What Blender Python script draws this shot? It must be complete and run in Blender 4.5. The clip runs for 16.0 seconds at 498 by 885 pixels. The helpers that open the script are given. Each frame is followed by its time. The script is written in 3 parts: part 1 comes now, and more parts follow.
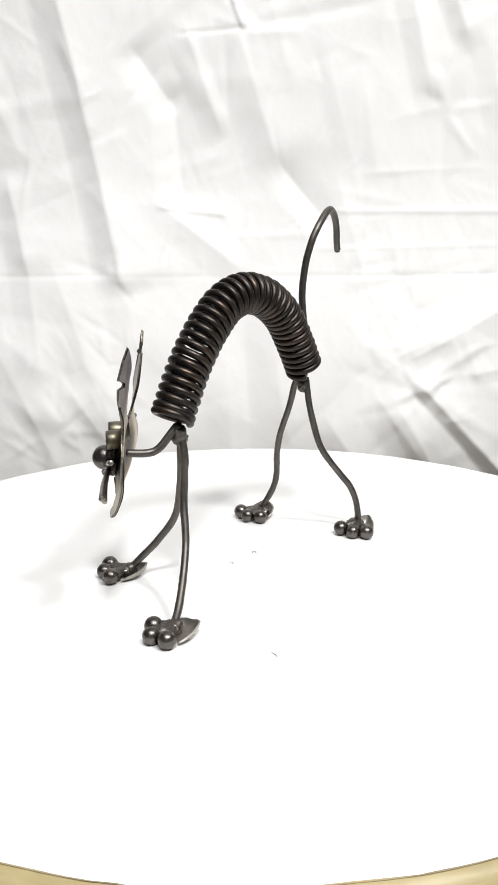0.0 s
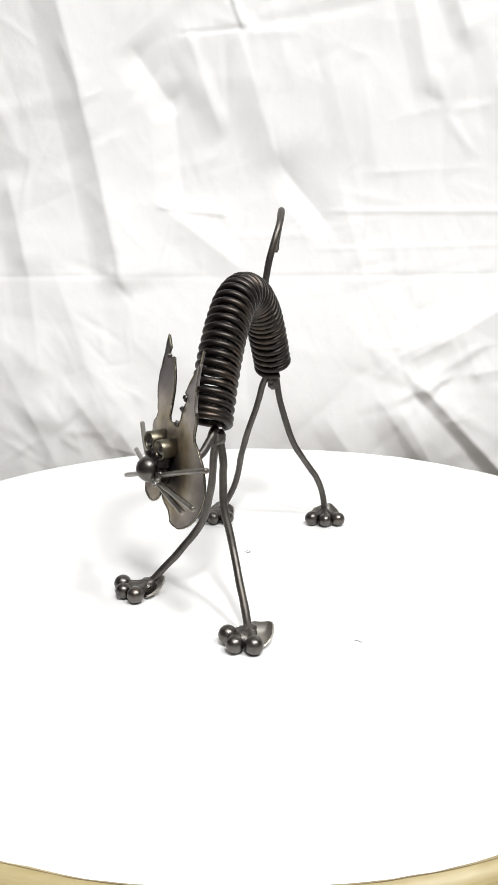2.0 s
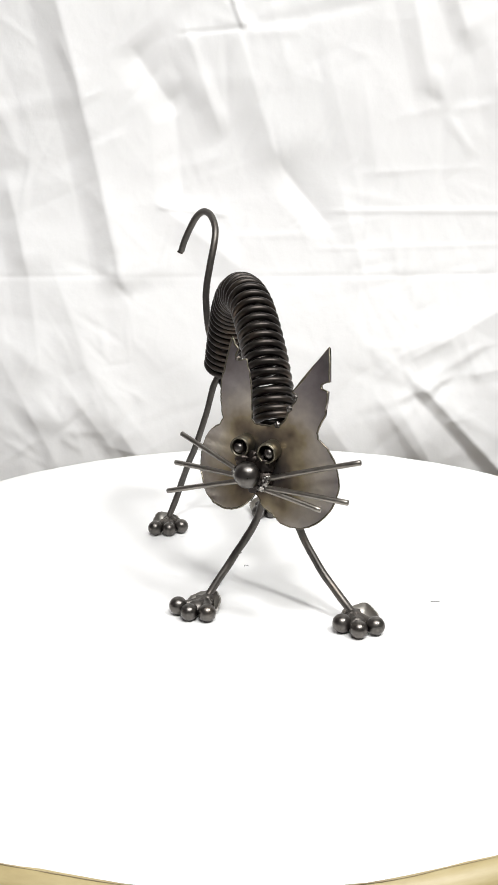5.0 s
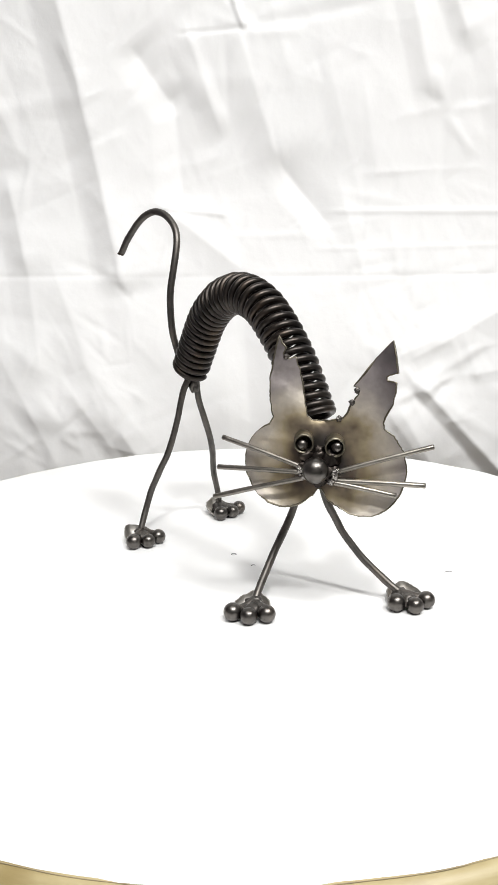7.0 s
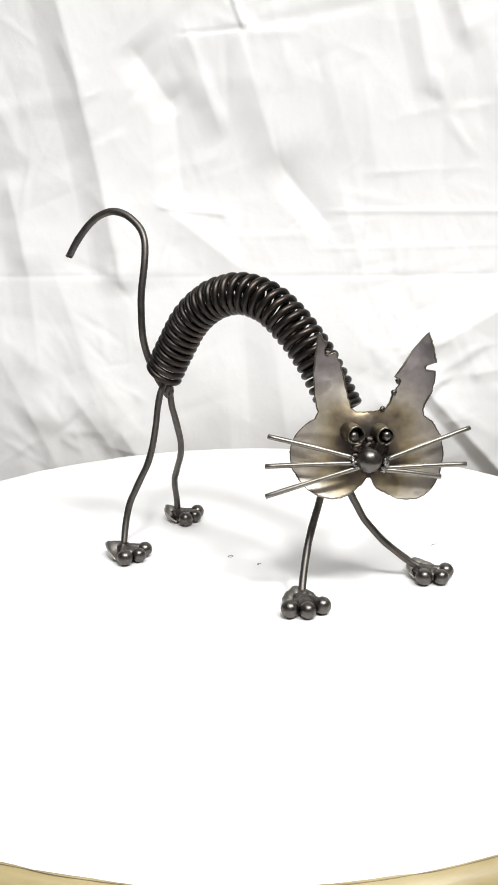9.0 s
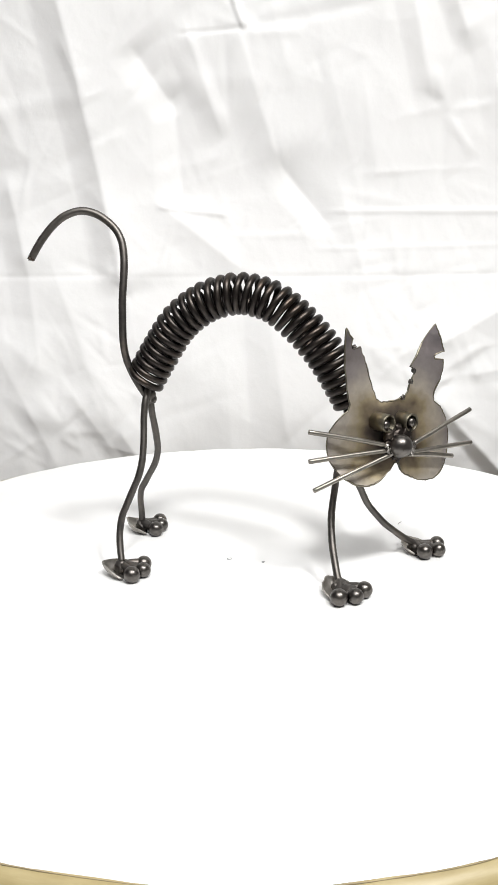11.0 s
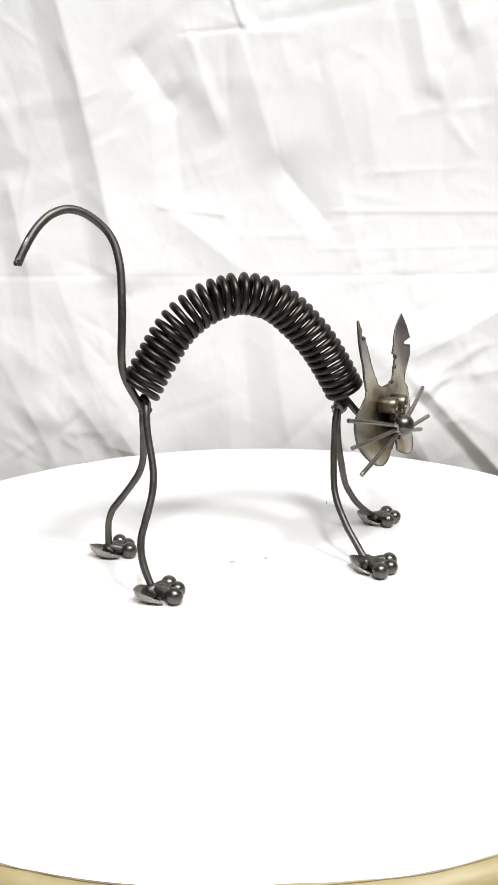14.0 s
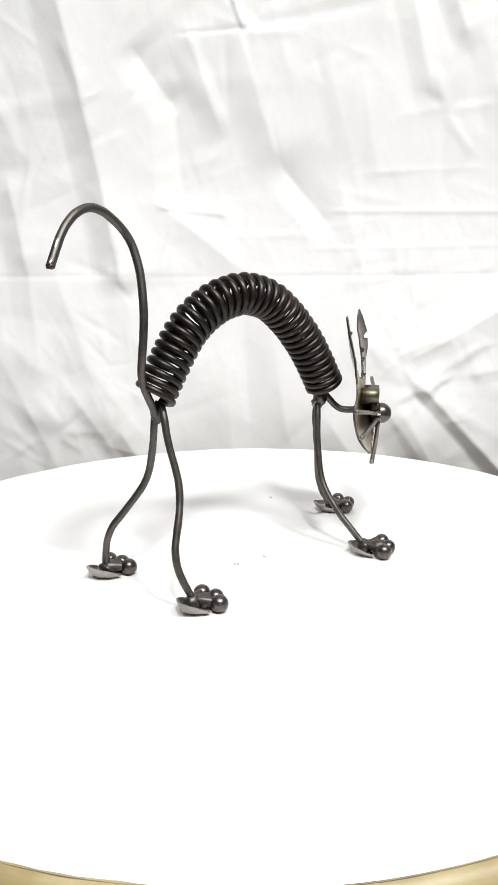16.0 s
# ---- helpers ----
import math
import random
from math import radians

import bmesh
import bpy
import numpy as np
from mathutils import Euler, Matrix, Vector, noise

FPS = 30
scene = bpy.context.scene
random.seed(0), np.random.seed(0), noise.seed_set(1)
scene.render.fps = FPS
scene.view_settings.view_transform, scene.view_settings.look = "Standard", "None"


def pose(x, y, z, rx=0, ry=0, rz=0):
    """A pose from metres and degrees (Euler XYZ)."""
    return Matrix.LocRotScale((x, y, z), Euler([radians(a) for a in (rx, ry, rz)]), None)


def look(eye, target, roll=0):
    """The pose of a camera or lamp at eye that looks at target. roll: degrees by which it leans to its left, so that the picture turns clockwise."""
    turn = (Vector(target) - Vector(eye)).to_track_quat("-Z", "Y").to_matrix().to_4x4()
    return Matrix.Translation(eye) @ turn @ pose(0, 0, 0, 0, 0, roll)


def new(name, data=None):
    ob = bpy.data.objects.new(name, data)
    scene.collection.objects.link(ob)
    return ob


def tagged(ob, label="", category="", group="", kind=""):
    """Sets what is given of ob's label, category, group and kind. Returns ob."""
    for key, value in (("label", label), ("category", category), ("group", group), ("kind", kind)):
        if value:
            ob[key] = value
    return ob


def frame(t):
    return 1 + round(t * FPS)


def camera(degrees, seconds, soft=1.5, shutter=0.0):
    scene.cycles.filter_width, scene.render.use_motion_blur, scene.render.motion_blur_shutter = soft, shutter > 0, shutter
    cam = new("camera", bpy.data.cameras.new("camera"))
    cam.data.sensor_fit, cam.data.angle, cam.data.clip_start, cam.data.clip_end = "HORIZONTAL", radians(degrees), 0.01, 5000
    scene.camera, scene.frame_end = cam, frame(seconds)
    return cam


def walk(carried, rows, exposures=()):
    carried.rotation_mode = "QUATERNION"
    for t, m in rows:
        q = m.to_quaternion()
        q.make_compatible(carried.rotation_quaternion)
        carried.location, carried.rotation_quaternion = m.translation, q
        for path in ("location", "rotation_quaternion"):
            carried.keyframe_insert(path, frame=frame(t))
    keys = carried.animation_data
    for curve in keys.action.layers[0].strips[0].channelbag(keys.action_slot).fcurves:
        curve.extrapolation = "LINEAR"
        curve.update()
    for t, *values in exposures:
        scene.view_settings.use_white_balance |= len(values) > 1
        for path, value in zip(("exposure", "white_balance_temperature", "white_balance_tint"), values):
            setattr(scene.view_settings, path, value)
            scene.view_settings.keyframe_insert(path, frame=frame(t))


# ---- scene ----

# ---- camera: stands still, looking down on a turning round board ----
cam = camera(33.19, 16.0, soft=1.5)
EYE = pose(0.0, -0.55415, 0.2290, 75.449, 0.668, -0.399)
walk(cam, [(0.0, EYE), (16.0, EYE)])

# ---- light: two studio lamps above and in front, one added overhead fill, plain unseen room ----
world = bpy.data.worlds.new("room_world")
world.use_nodes = True
world.node_tree.nodes["Background"].inputs["Color"].default_value = (0.9, 0.95, 1.0, 1)
world.node_tree.nodes["Background"].inputs["Strength"].default_value = 0.05
scene.world = world


def area_lamp(name, eye, target, size, watts, colour):
    data = bpy.data.lights.new(name, "AREA")
    data.shape, data.size, data.energy, data.color = "DISK", size, watts, colour
    ob = new(name, data)
    ob.matrix_world = look(eye, target)
    return ob


area_lamp("studio_lamp", (0.63, -0.70, 1.30), (0, 0.05, 0.05), 0.20, 15.5, (1.0, 0.998, 0.988))
area_lamp("second_studio_lamp", (0.13, -0.87, 1.30), (0, 0.05, 0.05), 0.18, 14.0, (1.0, 0.998, 0.988))
# wide soft fill added overhead to lift the shadows; no such panel is seen
area_lamp("overhead_fill", (-0.1, -0.9, 1.62), (-0.1, -0.9, 0), 1.3, 16.5, (0.99, 0.995, 1.0))
scene.view_settings.exposure = -0.13


# ---- materials ----
def material(name, rough=0.5, metal=0.0):
    m = bpy.data.materials.new(name)
    m.use_nodes = True
    b = m.node_tree.nodes["Principled BSDF"]
    b.inputs["Roughness"].default_value, b.inputs["Metallic"].default_value = rough, metal
    return m, m.node_tree.nodes, m.node_tree.links, b


def noise_node(n, l, scale, detail=4.0, rough=0.6, coords="Object", stretch=None):
    tc = n.new("ShaderNodeTexCoord")
    t = n.new("ShaderNodeTexNoise")
    t.inputs["Scale"].default_value, t.inputs["Detail"].default_value, t.inputs["Roughness"].default_value = scale, detail, rough
    if stretch:
        mp = n.new("ShaderNodeMapping")
        mp.inputs["Scale"].default_value = stretch
        l.new(tc.outputs[coords], mp.inputs["Vector"])
        l.new(mp.outputs["Vector"], t.inputs["Vector"])
    else:
        l.new(tc.outputs[coords], t.inputs["Vector"])
    return t


def ramp(n, l, source, stops):
    r = n.new("ShaderNodeValToRGB")
    while len(r.color_ramp.elements) < len(stops):
        r.color_ramp.elements.new(0.5)
    for e, (at, c) in zip(r.color_ramp.elements, stops):
        e.position, e.color = at, (*c, 1)
    l.new(source, r.inputs["Fac"])
    return r


def grey(v):
    return (v, v, v)


def bump(n, l, b, source, strength, distance):
    k = n.new("ShaderNodeBump")
    k.inputs["Strength"].default_value, k.inputs["Distance"].default_value = strength, distance
    l.new(source, k.inputs["Height"])
    l.new(k.outputs["Normal"], b.inputs["Normal"])
    return k


def mixed(n, l, fac, a, c, mode="MIX"):
    m = n.new("ShaderNodeMix")
    m.data_type, m.blend_type = "RGBA", mode
    if isinstance(fac, float):
        m.inputs["Factor"].default_value = fac
    else:
        l.new(fac, m.inputs["Factor"])
    for sock, v in ((m.inputs["A"], a), (m.inputs["B"], c)):
        if isinstance(v, tuple):
            sock.default_value = (*v, 1)
        else:
            l.new(v, sock)
    return m.outputs["Result"]


def make_steel(name, dark, mid, brown, rough):
    m, n, l, b = material(name, rough, 1.0)
    big = noise_node(n, l, 55.0, 3.0)
    fine = noise_node(n, l, 420.0, 4.0, 0.7)
    base = ramp(n, l, big.outputs["Fac"], [(0.30, dark), (0.55, mid), (0.75, brown)])
    speck = ramp(n, l, fine.outputs["Fac"], [(0.3, grey(0.86)), (0.7, grey(1.1))])
    l.new(mixed(n, l, 1.0, base.outputs["Color"], speck.outputs["Color"], "MULTIPLY"), b.inputs["Base Color"])
    rr = ramp(n, l, fine.outputs["Fac"], [(0.3, grey(rough - 0.04)), (0.75, grey(rough + 0.08))])
    l.new(rr.outputs["Color"], b.inputs["Roughness"])
    bump(n, l, b, fine.outputs["Fac"], 0.06, 0.0004)
    return m


SPRING = make_steel("oiled_spring_steel", (0.038, 0.034, 0.032), (0.054, 0.047, 0.042), (0.092, 0.068, 0.052), 0.39)
ROD = make_steel("dark_steel_rod", (0.100, 0.094, 0.088), (0.128, 0.118, 0.108), (0.165, 0.140, 0.118), 0.45)
BALL = make_steel("dark_bearing_steel", (0.108, 0.101, 0.094), (0.140, 0.130, 0.120), (0.185, 0.160, 0.136), 0.31)
WELD = make_steel("weld_metal", (0.20, 0.19, 0.18), (0.38, 0.36, 0.33), (0.58, 0.56, 0.52), 0.26)
SCALE = make_steel("scorched_weld_scale", (0.030, 0.026, 0.024), (0.065, 0.055, 0.048), (0.11, 0.085, 0.065), 0.42)
PIPE = make_steel("heat_browned_pipe_steel", (0.12, 0.108, 0.082), (0.20, 0.182, 0.138), (0.28, 0.255, 0.190), 0.40)
WIRE = make_steel("bare_whisker_wire", (0.19, 0.175, 0.155), (0.27, 0.250, 0.220), (0.36, 0.335, 0.295), 0.36)
HEEL = make_steel("cut_plate_steel", (0.29, 0.277, 0.256), (0.41, 0.388, 0.356), (0.50, 0.468, 0.418), 0.50)


def make_plate():
    """Sheet steel with straw heat tint round the welds and bluish-grey cut edges."""
    m, n, l, b = material("heat_tinted_sheet_steel", 0.38, 0.88)
    big = noise_node(n, l, 46.0, 3.0)
    fine = noise_node(n, l, 260.0, 5.0, 0.7)
    tint = ramp(n, l, big.outputs["Fac"], [(0.30, (0.24, 0.205, 0.205)), (0.44, (0.46, 0.425, 0.395)), (0.56, (0.60, 0.545, 0.450)), (0.70, (0.34, 0.290, 0.275))])
    tc = n.new("ShaderNodeTexCoord")
    far = n.new("ShaderNodeVectorMath")
    far.operation = "DISTANCE"
    far.inputs[1].default_value = (0.043, -0.094, 0.099)
    l.new(tc.outputs["Object"], far.inputs[0])
    wob = n.new("ShaderNodeMath")
    wob.operation = "MULTIPLY_ADD"
    wob.inputs[1].default_value = 0.030
    l.new(big.outputs["Fac"], wob.inputs[0])
    l.new(far.outputs["Value"], wob.inputs[2])
    scale = n.new("ShaderNodeMath")
    scale.operation = "MULTIPLY"
    scale.inputs[1].default_value = 10.0
    l.new(wob.outputs[0], scale.inputs[0])
    heat = ramp(n, l, scale.outputs[0], [(0.26, (0.032, 0.027, 0.025)), (0.345, (0.15, 0.112, 0.078)), (0.43, (0.47, 0.385, 0.240)), (0.52, (0.66, 0.600, 0.510)), (0.64, (0.39, 0.350, 0.345)), (0.82, (0.165, 0.147, 0.154))])
    base = mixed(n, l, 0.88, tint.outputs["Color"], heat.outputs["Color"])
    speck = ramp(n, l, fine.outputs["Fac"], [(0.3, grey(0.92)), (0.7, grey(1.06))])
    l.new(mixed(n, l, 1.0, base, speck.outputs["Color"], "MULTIPLY"), b.inputs["Base Color"])
    rr = ramp(n, l, fine.outputs["Fac"], [(0.3, grey(0.37)), (0.75, grey(0.48))])
    l.new(rr.outputs["Color"], b.inputs["Roughness"])
    bump(n, l, b, big.outputs["Fac"], 0.25, 0.004)
    return m


PLATE = make_plate()


def make_paint():
    m, n, l, b = material("white_table_paint", 0.45)
    big = noise_node(n, l, 9.0, 3.0)
    fine = noise_node(n, l, 700.0, 3.0)
    c = ramp(n, l, big.outputs["Fac"], [(0.3, (0.80, 0.795, 0.785)), (0.7, (0.84, 0.84, 0.835))])
    l.new(c.outputs["Color"], b.inputs["Base Color"])
    bump(n, l, b, fine.outputs["Fac"], 0.08, 0.0003)
    return m


def make_wood():
    m, n, l, b = material("pine_board_edge", 0.42)
    grain = noise_node(n, l, 30.0, 5.0, 0.6, stretch=(1, 1, 9))
    blot = noise_node(n, l, 14.0, 2.0)
    c = ramp(n, l, grain.outputs["Fac"], [(0.28, (0.29, 0.228, 0.108)), (0.5, (0.36, 0.292, 0.145)), (0.75, (0.42, 0.352, 0.195))])
    d = ramp(n, l, blot.outputs["Fac"], [(0.27, (0.62, 0.55, 0.36)), (0.40, (1.0, 1.0, 1.0)), (0.66, (1.04, 1.04, 1.04)), (0.72, (1.1, 1.06, 0.62))])
    l.new(mixed(n, l, 1.0, c.outputs["Color"], d.outputs["Color"], "MULTIPLY"), b.inputs["Base Color"])
    bump(n, l, b, grain.outputs["Fac"], 0.2, 0.001)
    return m


def make_cloth():
    m, n, l, b = material("white_cotton_sheet", 0.85)
    big = noise_node(n, l, 3.0, 3.0)
    crinkle = noise_node(n, l, 38.0, 5.0, 0.62)
    weave = noise_node(n, l, 1500.0, 2.0)
    c = ramp(n, l, big.outputs["Fac"], [(0.3, (0.775, 0.775, 0.77)), (0.7, (0.82, 0.815, 0.81))])
    l.new(c.outputs["Color"], b.inputs["Base Color"])
    one = bump(n, l, b, crinkle.outputs["Fac"], 0.12, 0.006)
    two = bump(n, l, b, weave.outputs["Fac"], 0.08, 0.0004)
    l.new(one.outputs["Normal"], two.inputs["Normal"])
    return m


def make_plain(name, colour, rough=0.8):
    m, n, l, b = material(name, rough)
    big = noise_node(n, l, 4.0, 4.0)
    c = ramp(n, l, big.outputs["Fac"], [(0.3, tuple(v * 0.92 for v in colour)), (0.7, colour)])
    l.new(c.outputs["Color"], b.inputs["Base Color"])
    return m


PAINT, WOOD, CLOTH = make_paint(), make_wood(), make_cloth()
# unseen walls and floor: invented tones, dark in the west to shape reflections
WALL, DARK_WALL, FLOOR = make_plain("room_wall_paint", (0.50, 0.49, 0.48)), make_plain("dark_wall_paint", (0.24, 0.215, 0.235)), make_plain("room_floor", (0.30, 0.27, 0.23))
SEAM_BROWN = make_plain("seam_brown", (0.31, 0.25, 0.15))
SCUFF, DUST = make_plain("grey_scuff", (0.20, 0.20, 0.20)), make_plain("dark_lint", (0.12, 0.11, 0.10))


# ---- mesh helpers ----
def part(name, bm, mat, parent=None, label="", smooth=True):
    me = bpy.data.meshes.new(name)
    bmesh.ops.recalc_face_normals(bm, faces=bm.faces[:])
    bm.to_mesh(me)
    bm.free()
    me.materials.append(mat)
    if smooth:
        me.polygons.foreach_set("use_smooth", [True] * len(me.polygons))
    ob = new(name, me)
    if parent:
        ob.parent = parent
    return tagged(ob, label)


def smooth_path(points, step):
    """Catmull-Rom through the points (millimetres), resampled evenly at step; metres."""
    p = [Vector(q) * 0.001 for q in points]
    p = [2 * p[0] - p[1]] + p + [2 * p[-1] - p[-2]]
    fine = []
    for a, b, c, d in zip(p, p[1:], p[2:], p[3:]):
        for i in range(24):
            t = i / 24
            fine.append(0.5 * (2 * b + (c - a) * t + (2 * a - 5 * b + 4 * c - d) * t * t + (3 * b - a - 3 * c + d) * t ** 3))
    fine.append(p[-2])
    length = [0.0]
    for a, b in zip(fine, fine[1:]):
        length.append(length[-1] + (b - a).length)
    count = max(2, round(length[-1] / (step * 0.001)))
    out, j = [], 0
    for i in range(count + 1):
        want = length[-1] * i / count
        while j < len(fine) - 2 and length[j + 1] < want:
            j += 1
        f = (want - length[j]) / max(length[j + 1] - length[j], 1e-9)
        out.append(fine[j].lerp(fine[j + 1], min(max(f, 0), 1)))
    return out


def tube(bm, path, radius, sides=12, cap=True, wobble=0.0):
    """A round bar along a path, with slightly chamfered ends."""
    rings, side = [], None
    for i, q in enumerate(path):
        way = (path[min(i + 1, len(path) - 1)] - path[max(i - 1, 0)]).normalized()
        if side is None:
            side = way.orthogonal().normalized()
        side = (side - way * side.dot(way)).normalized()
        up = way.cross(side)
        r = radius * (1 + wobble * noise.noise(q * 90.0))
        rings.append([bm.verts.new(q + r * (math.cos(a) * side + math.sin(a) * up)) for a in (2 * math.pi * k / sides for k in range(sides))])
    for a, b in zip(rings, rings[1:]):
        for k in range(sides):
            bm.faces.new((a[k], a[(k + 1) % sides], b[(k + 1) % sides], b[k]))
    if cap:
        for ring, q, nxt in ((rings[0], path[0], path[1]), (rings[-1], path[-1], path[-2])):
            out = (q - nxt).normalized()
            inner = [bm.verts.new(q + (v.co - q) * 0.78 + out * radius * 0.18) for v in ring]
            for k in range(sides):
                bm.faces.new((ring[k], ring[(k + 1) % sides], inner[(k + 1) % sides], inner[k]))
            bm.faces.new(inner)
    return bm


def ball(centre, radius, seg=24):
    bm = bmesh.new()
    bmesh.ops.create_uvsphere(bm, u_segments=seg, v_segments=seg // 2, radius=radius * 0.001, matrix=Matrix.Translation(Vector(centre) * 0.001))
    return bm


def blob(centre, size, turn=0.0, rough=0.25, seed=0.0):
    """A lumpy bead of weld."""
    bm = bmesh.new()
    bmesh.ops.create_icosphere(bm, subdivisions=3, radius=1.0)
    m = Matrix.Translation(Vector(centre) * 0.001) @ Matrix.Rotation(turn, 4, "Z") @ Matrix.Diagonal((*(Vector(size) * 0.001), 1))
    for v in bm.verts:
        v.co *= 1 + rough * noise.noise(v.co * 1.9 + Vector((seed, seed * 2, 3)))
    bm.transform(m)
    return bm


def box(bm, lo, hi):
    bmesh.ops.create_cube(bm, size=1.0, matrix=Matrix.Translation([(a + b) / 2 for a, b in zip(lo, hi)]) @ Matrix.Diagonal([b - a for a, b in zip(lo, hi)] + [1]))
    return bm


# ---- unseen room added round the place for bounce light and reflections ----
def build_room():
    lo, hi, t = Vector((-1.7, -2.1, -0.76)), Vector((1.7, 1.25, 1.68)), 0.1
    for name, a, b, mat in (
        ("floor", (lo.x - t, lo.y - t, lo.z - t), (hi.x + t, hi.y + t, lo.z), FLOOR),
        ("ceiling", (lo.x - t, lo.y - t, hi.z), (hi.x + t, hi.y + t, hi.z + t), WALL),
        ("wall_west", (lo.x - t, lo.y, lo.z), (lo.x, hi.y, hi.z), DARK_WALL),
        ("wall_east", (hi.x, lo.y, lo.z), (hi.x + t, hi.y, hi.z), WALL),
        ("wall_north", (lo.x - t, hi.y, lo.z), (hi.x + t, hi.y + t, hi.z), WALL),
        ("wall_south", (lo.x - t, lo.y - t, lo.z), (hi.x + t, lo.y, hi.z), WALL),
    ):
        ob = part(name, box(bmesh.new(), a, b), mat, smooth=False)
        tagged(ob, "unseen added room " + name.split("_")[0], name.split("_")[0], kind="structure")


build_room()


# ---- the hanging sheet ----
CLOTH_Y = 0.50


def smoothstep(a, b, v):
    t = np.clip((v - a) / (b - a), 0, 1)
    return t * t * (3 - 2 * t)


def build_cloth():
    xs = np.concatenate([np.linspace(-0.95, -0.41, 40), np.linspace(-0.408, 0.408, 409), np.linspace(0.41, 0.95, 40)])
    zs = np.concatenate([np.linspace(-0.755, -0.16, 40), np.linspace(-0.157, 0.56, 360), np.linspace(0.57, 1.25, 50)])
    x, z = np.meshgrid(xs, zs)
    h = np.zeros_like(x)

    def along(x0, z0, x1, z1):
        """Distance to the right of a line that runs from the first point to the second, and a fade at its ends."""
        ux, uz = x1 - x0, z1 - z0
        n = math.hypot(ux, uz)
        ux, uz = ux / n, uz / n
        s = (x - x0) * ux + (z - z0) * uz
        d = -(x - x0) * uz + (z - z0) * ux
        return d, s / n

    def step_fold(x0, z0, x1, z1, width, height, tail, soft=0.12):
        """A fold that rises over its width and then falls back slowly."""
        nonlocal h
        d, s = along(x0, z0, x1, z1)
        fade = smoothstep(-soft, soft, s) * (1 - smoothstep(1 - soft, 1 + soft, s))
        rise = np.clip((d + width) / width, 0, 1) ** 1.35
        h = h + height * fade * rise * np.exp(-np.sqrt(np.maximum(d, 0) ** 2 + 4e-6) / tail)

    def crease(x0, z0, x1, z1, width, depth, soft=0.08):
        """A pressed line."""
        nonlocal h
        d, s = along(x0, z0, x1, z1)
        fade = smoothstep(-soft, soft, s) * (1 - smoothstep(1 - soft, 1 + soft, s))
        h = h + depth * fade * np.exp(-(d / width) ** 2)

    # upright folds
    step_fold(-0.2108, 0.5196, -0.1832, 0.3867, 0.036, 0.01208, 0.05, 0.1)
    step_fold(-0.1851, 0.3867, -0.1469, 0.1615, 0.034, 0.01357, 0.05, 0.07)
    step_fold(-0.2007, 0.4311, -0.18, 0.3759, 0.01, 0.00207, 0.02, 0.25)
    step_fold(-0.278, 0.2834, -0.2606, 0.1862, 0.028, 0.00823, 0.04, 0.15)
    step_fold(-0.2631, 0.206, -0.2475, 0.0702, 0.026, 0.00488, 0.05, 0.2)
    step_fold(-0.2309, 0.1859, -0.1874, 0.0624, 0.035, 0.00488, 0.04, 0.25)
    step_fold(-0.1561, 0.2438, -0.1335, 0.0966, 0.03, 0.00407, 0.04, 0.3)
    step_fold(-0.1212, 0.4216, -0.0787, 0.3615, 0.03, -0.00864, 0.035, 0.15)
    step_fold(-0.0783, 0.3736, -0.0719, 0.2492, 0.03, -0.00864, 0.05, 0.15)
    step_fold(-0.062, 0.4425, -0.0248, 0.3365, 0.025, 0.00609, 0.03, 0.2)
    step_fold(-0.0067, 0.4495, 0.0441, 0.2923, 0.04, 0.00864, 0.05, 0.2)
    step_fold(0.0441, 0.2986, 0.1037, 0.2246, 0.026, -0.00813, 0.022, 0.2)
    step_fold(0.1116, 0.279, 0.1454, 0.1613, 0.03, 0.00508, 0.035, 0.3)
    step_fold(0.1371, 0.3833, 0.156, 0.2785, 0.03, 0.00355, 0.04, 0.3)
    step_fold(0.183, 0.4706, 0.2126, 0.3668, 0.02, 0.00712, 0.03, 0.2)
    step_fold(0.2176, 0.4873, 0.2485, 0.4224, 0.018, 0.00864, 0.03, 0.2)
    step_fold(0.267, 0.4351, 0.3028, 0.3144, 0.022, 0.00508, 0.03, 0.25)
    step_fold(0.026, 0.1493, 0.0498, -0.0198, 0.04, 0.00609, 0.05, 0.25)
    # folds round the pinched points and along the foot
    step_fold(-0.0971, 0.2521, -0.0009, 0.1765, 0.03, 0.00628, 0.035, 0.2)
    step_fold(0.2063, 0.0453, 0.3129, -0.0694, 0.0145, 0.0145, 0.03, 0.08)
    step_fold(0.1565, 0.0293, 0.2076, -0.0419, 0.03, 0.007, 0.04, 0.2)
    step_fold(0.1814, 0.0186, 0.2332, -0.0712, 0.02, 0.007, 0.03, 0.2)
    step_fold(-0.309, 0.1034, -0.2553, 0.0033, 0.022, 0.0033, 0.03, 0.2)
    step_fold(-0.2624, 0.0174, -0.2254, -0.0613, 0.022, 0.0039, 0.03, 0.2)
    step_fold(-0.1911, 0.0682, -0.0956, -0.0501, 0.05, 0.007, 0.07, 0.2)
    step_fold(0.0996, -0.0014, 0.1422, -0.0627, 0.025, 0.006, 0.03, 0.25)
    step_fold(-0.2131, 0.0411, -0.1626, -0.0298, 0.02, 0.005, 0.03, 0.25)
    step_fold(-0.1511, -0.0086, -0.121, -0.0591, 0.018, 0.006, 0.03, 0.2)
    step_fold(-0.1706, -0.0278, -0.0772, -0.0513, 0.02, 0.00502, 0.03, 0.2)
    step_fold(0.197, 0.0729, 0.3176, 0.1376, 0.034, 0.00837, 0.02, 0.15)
    step_fold(0.1788, 0.0752, 0.23, 0.099, 0.014, 0.00335, 0.02, 0.25)
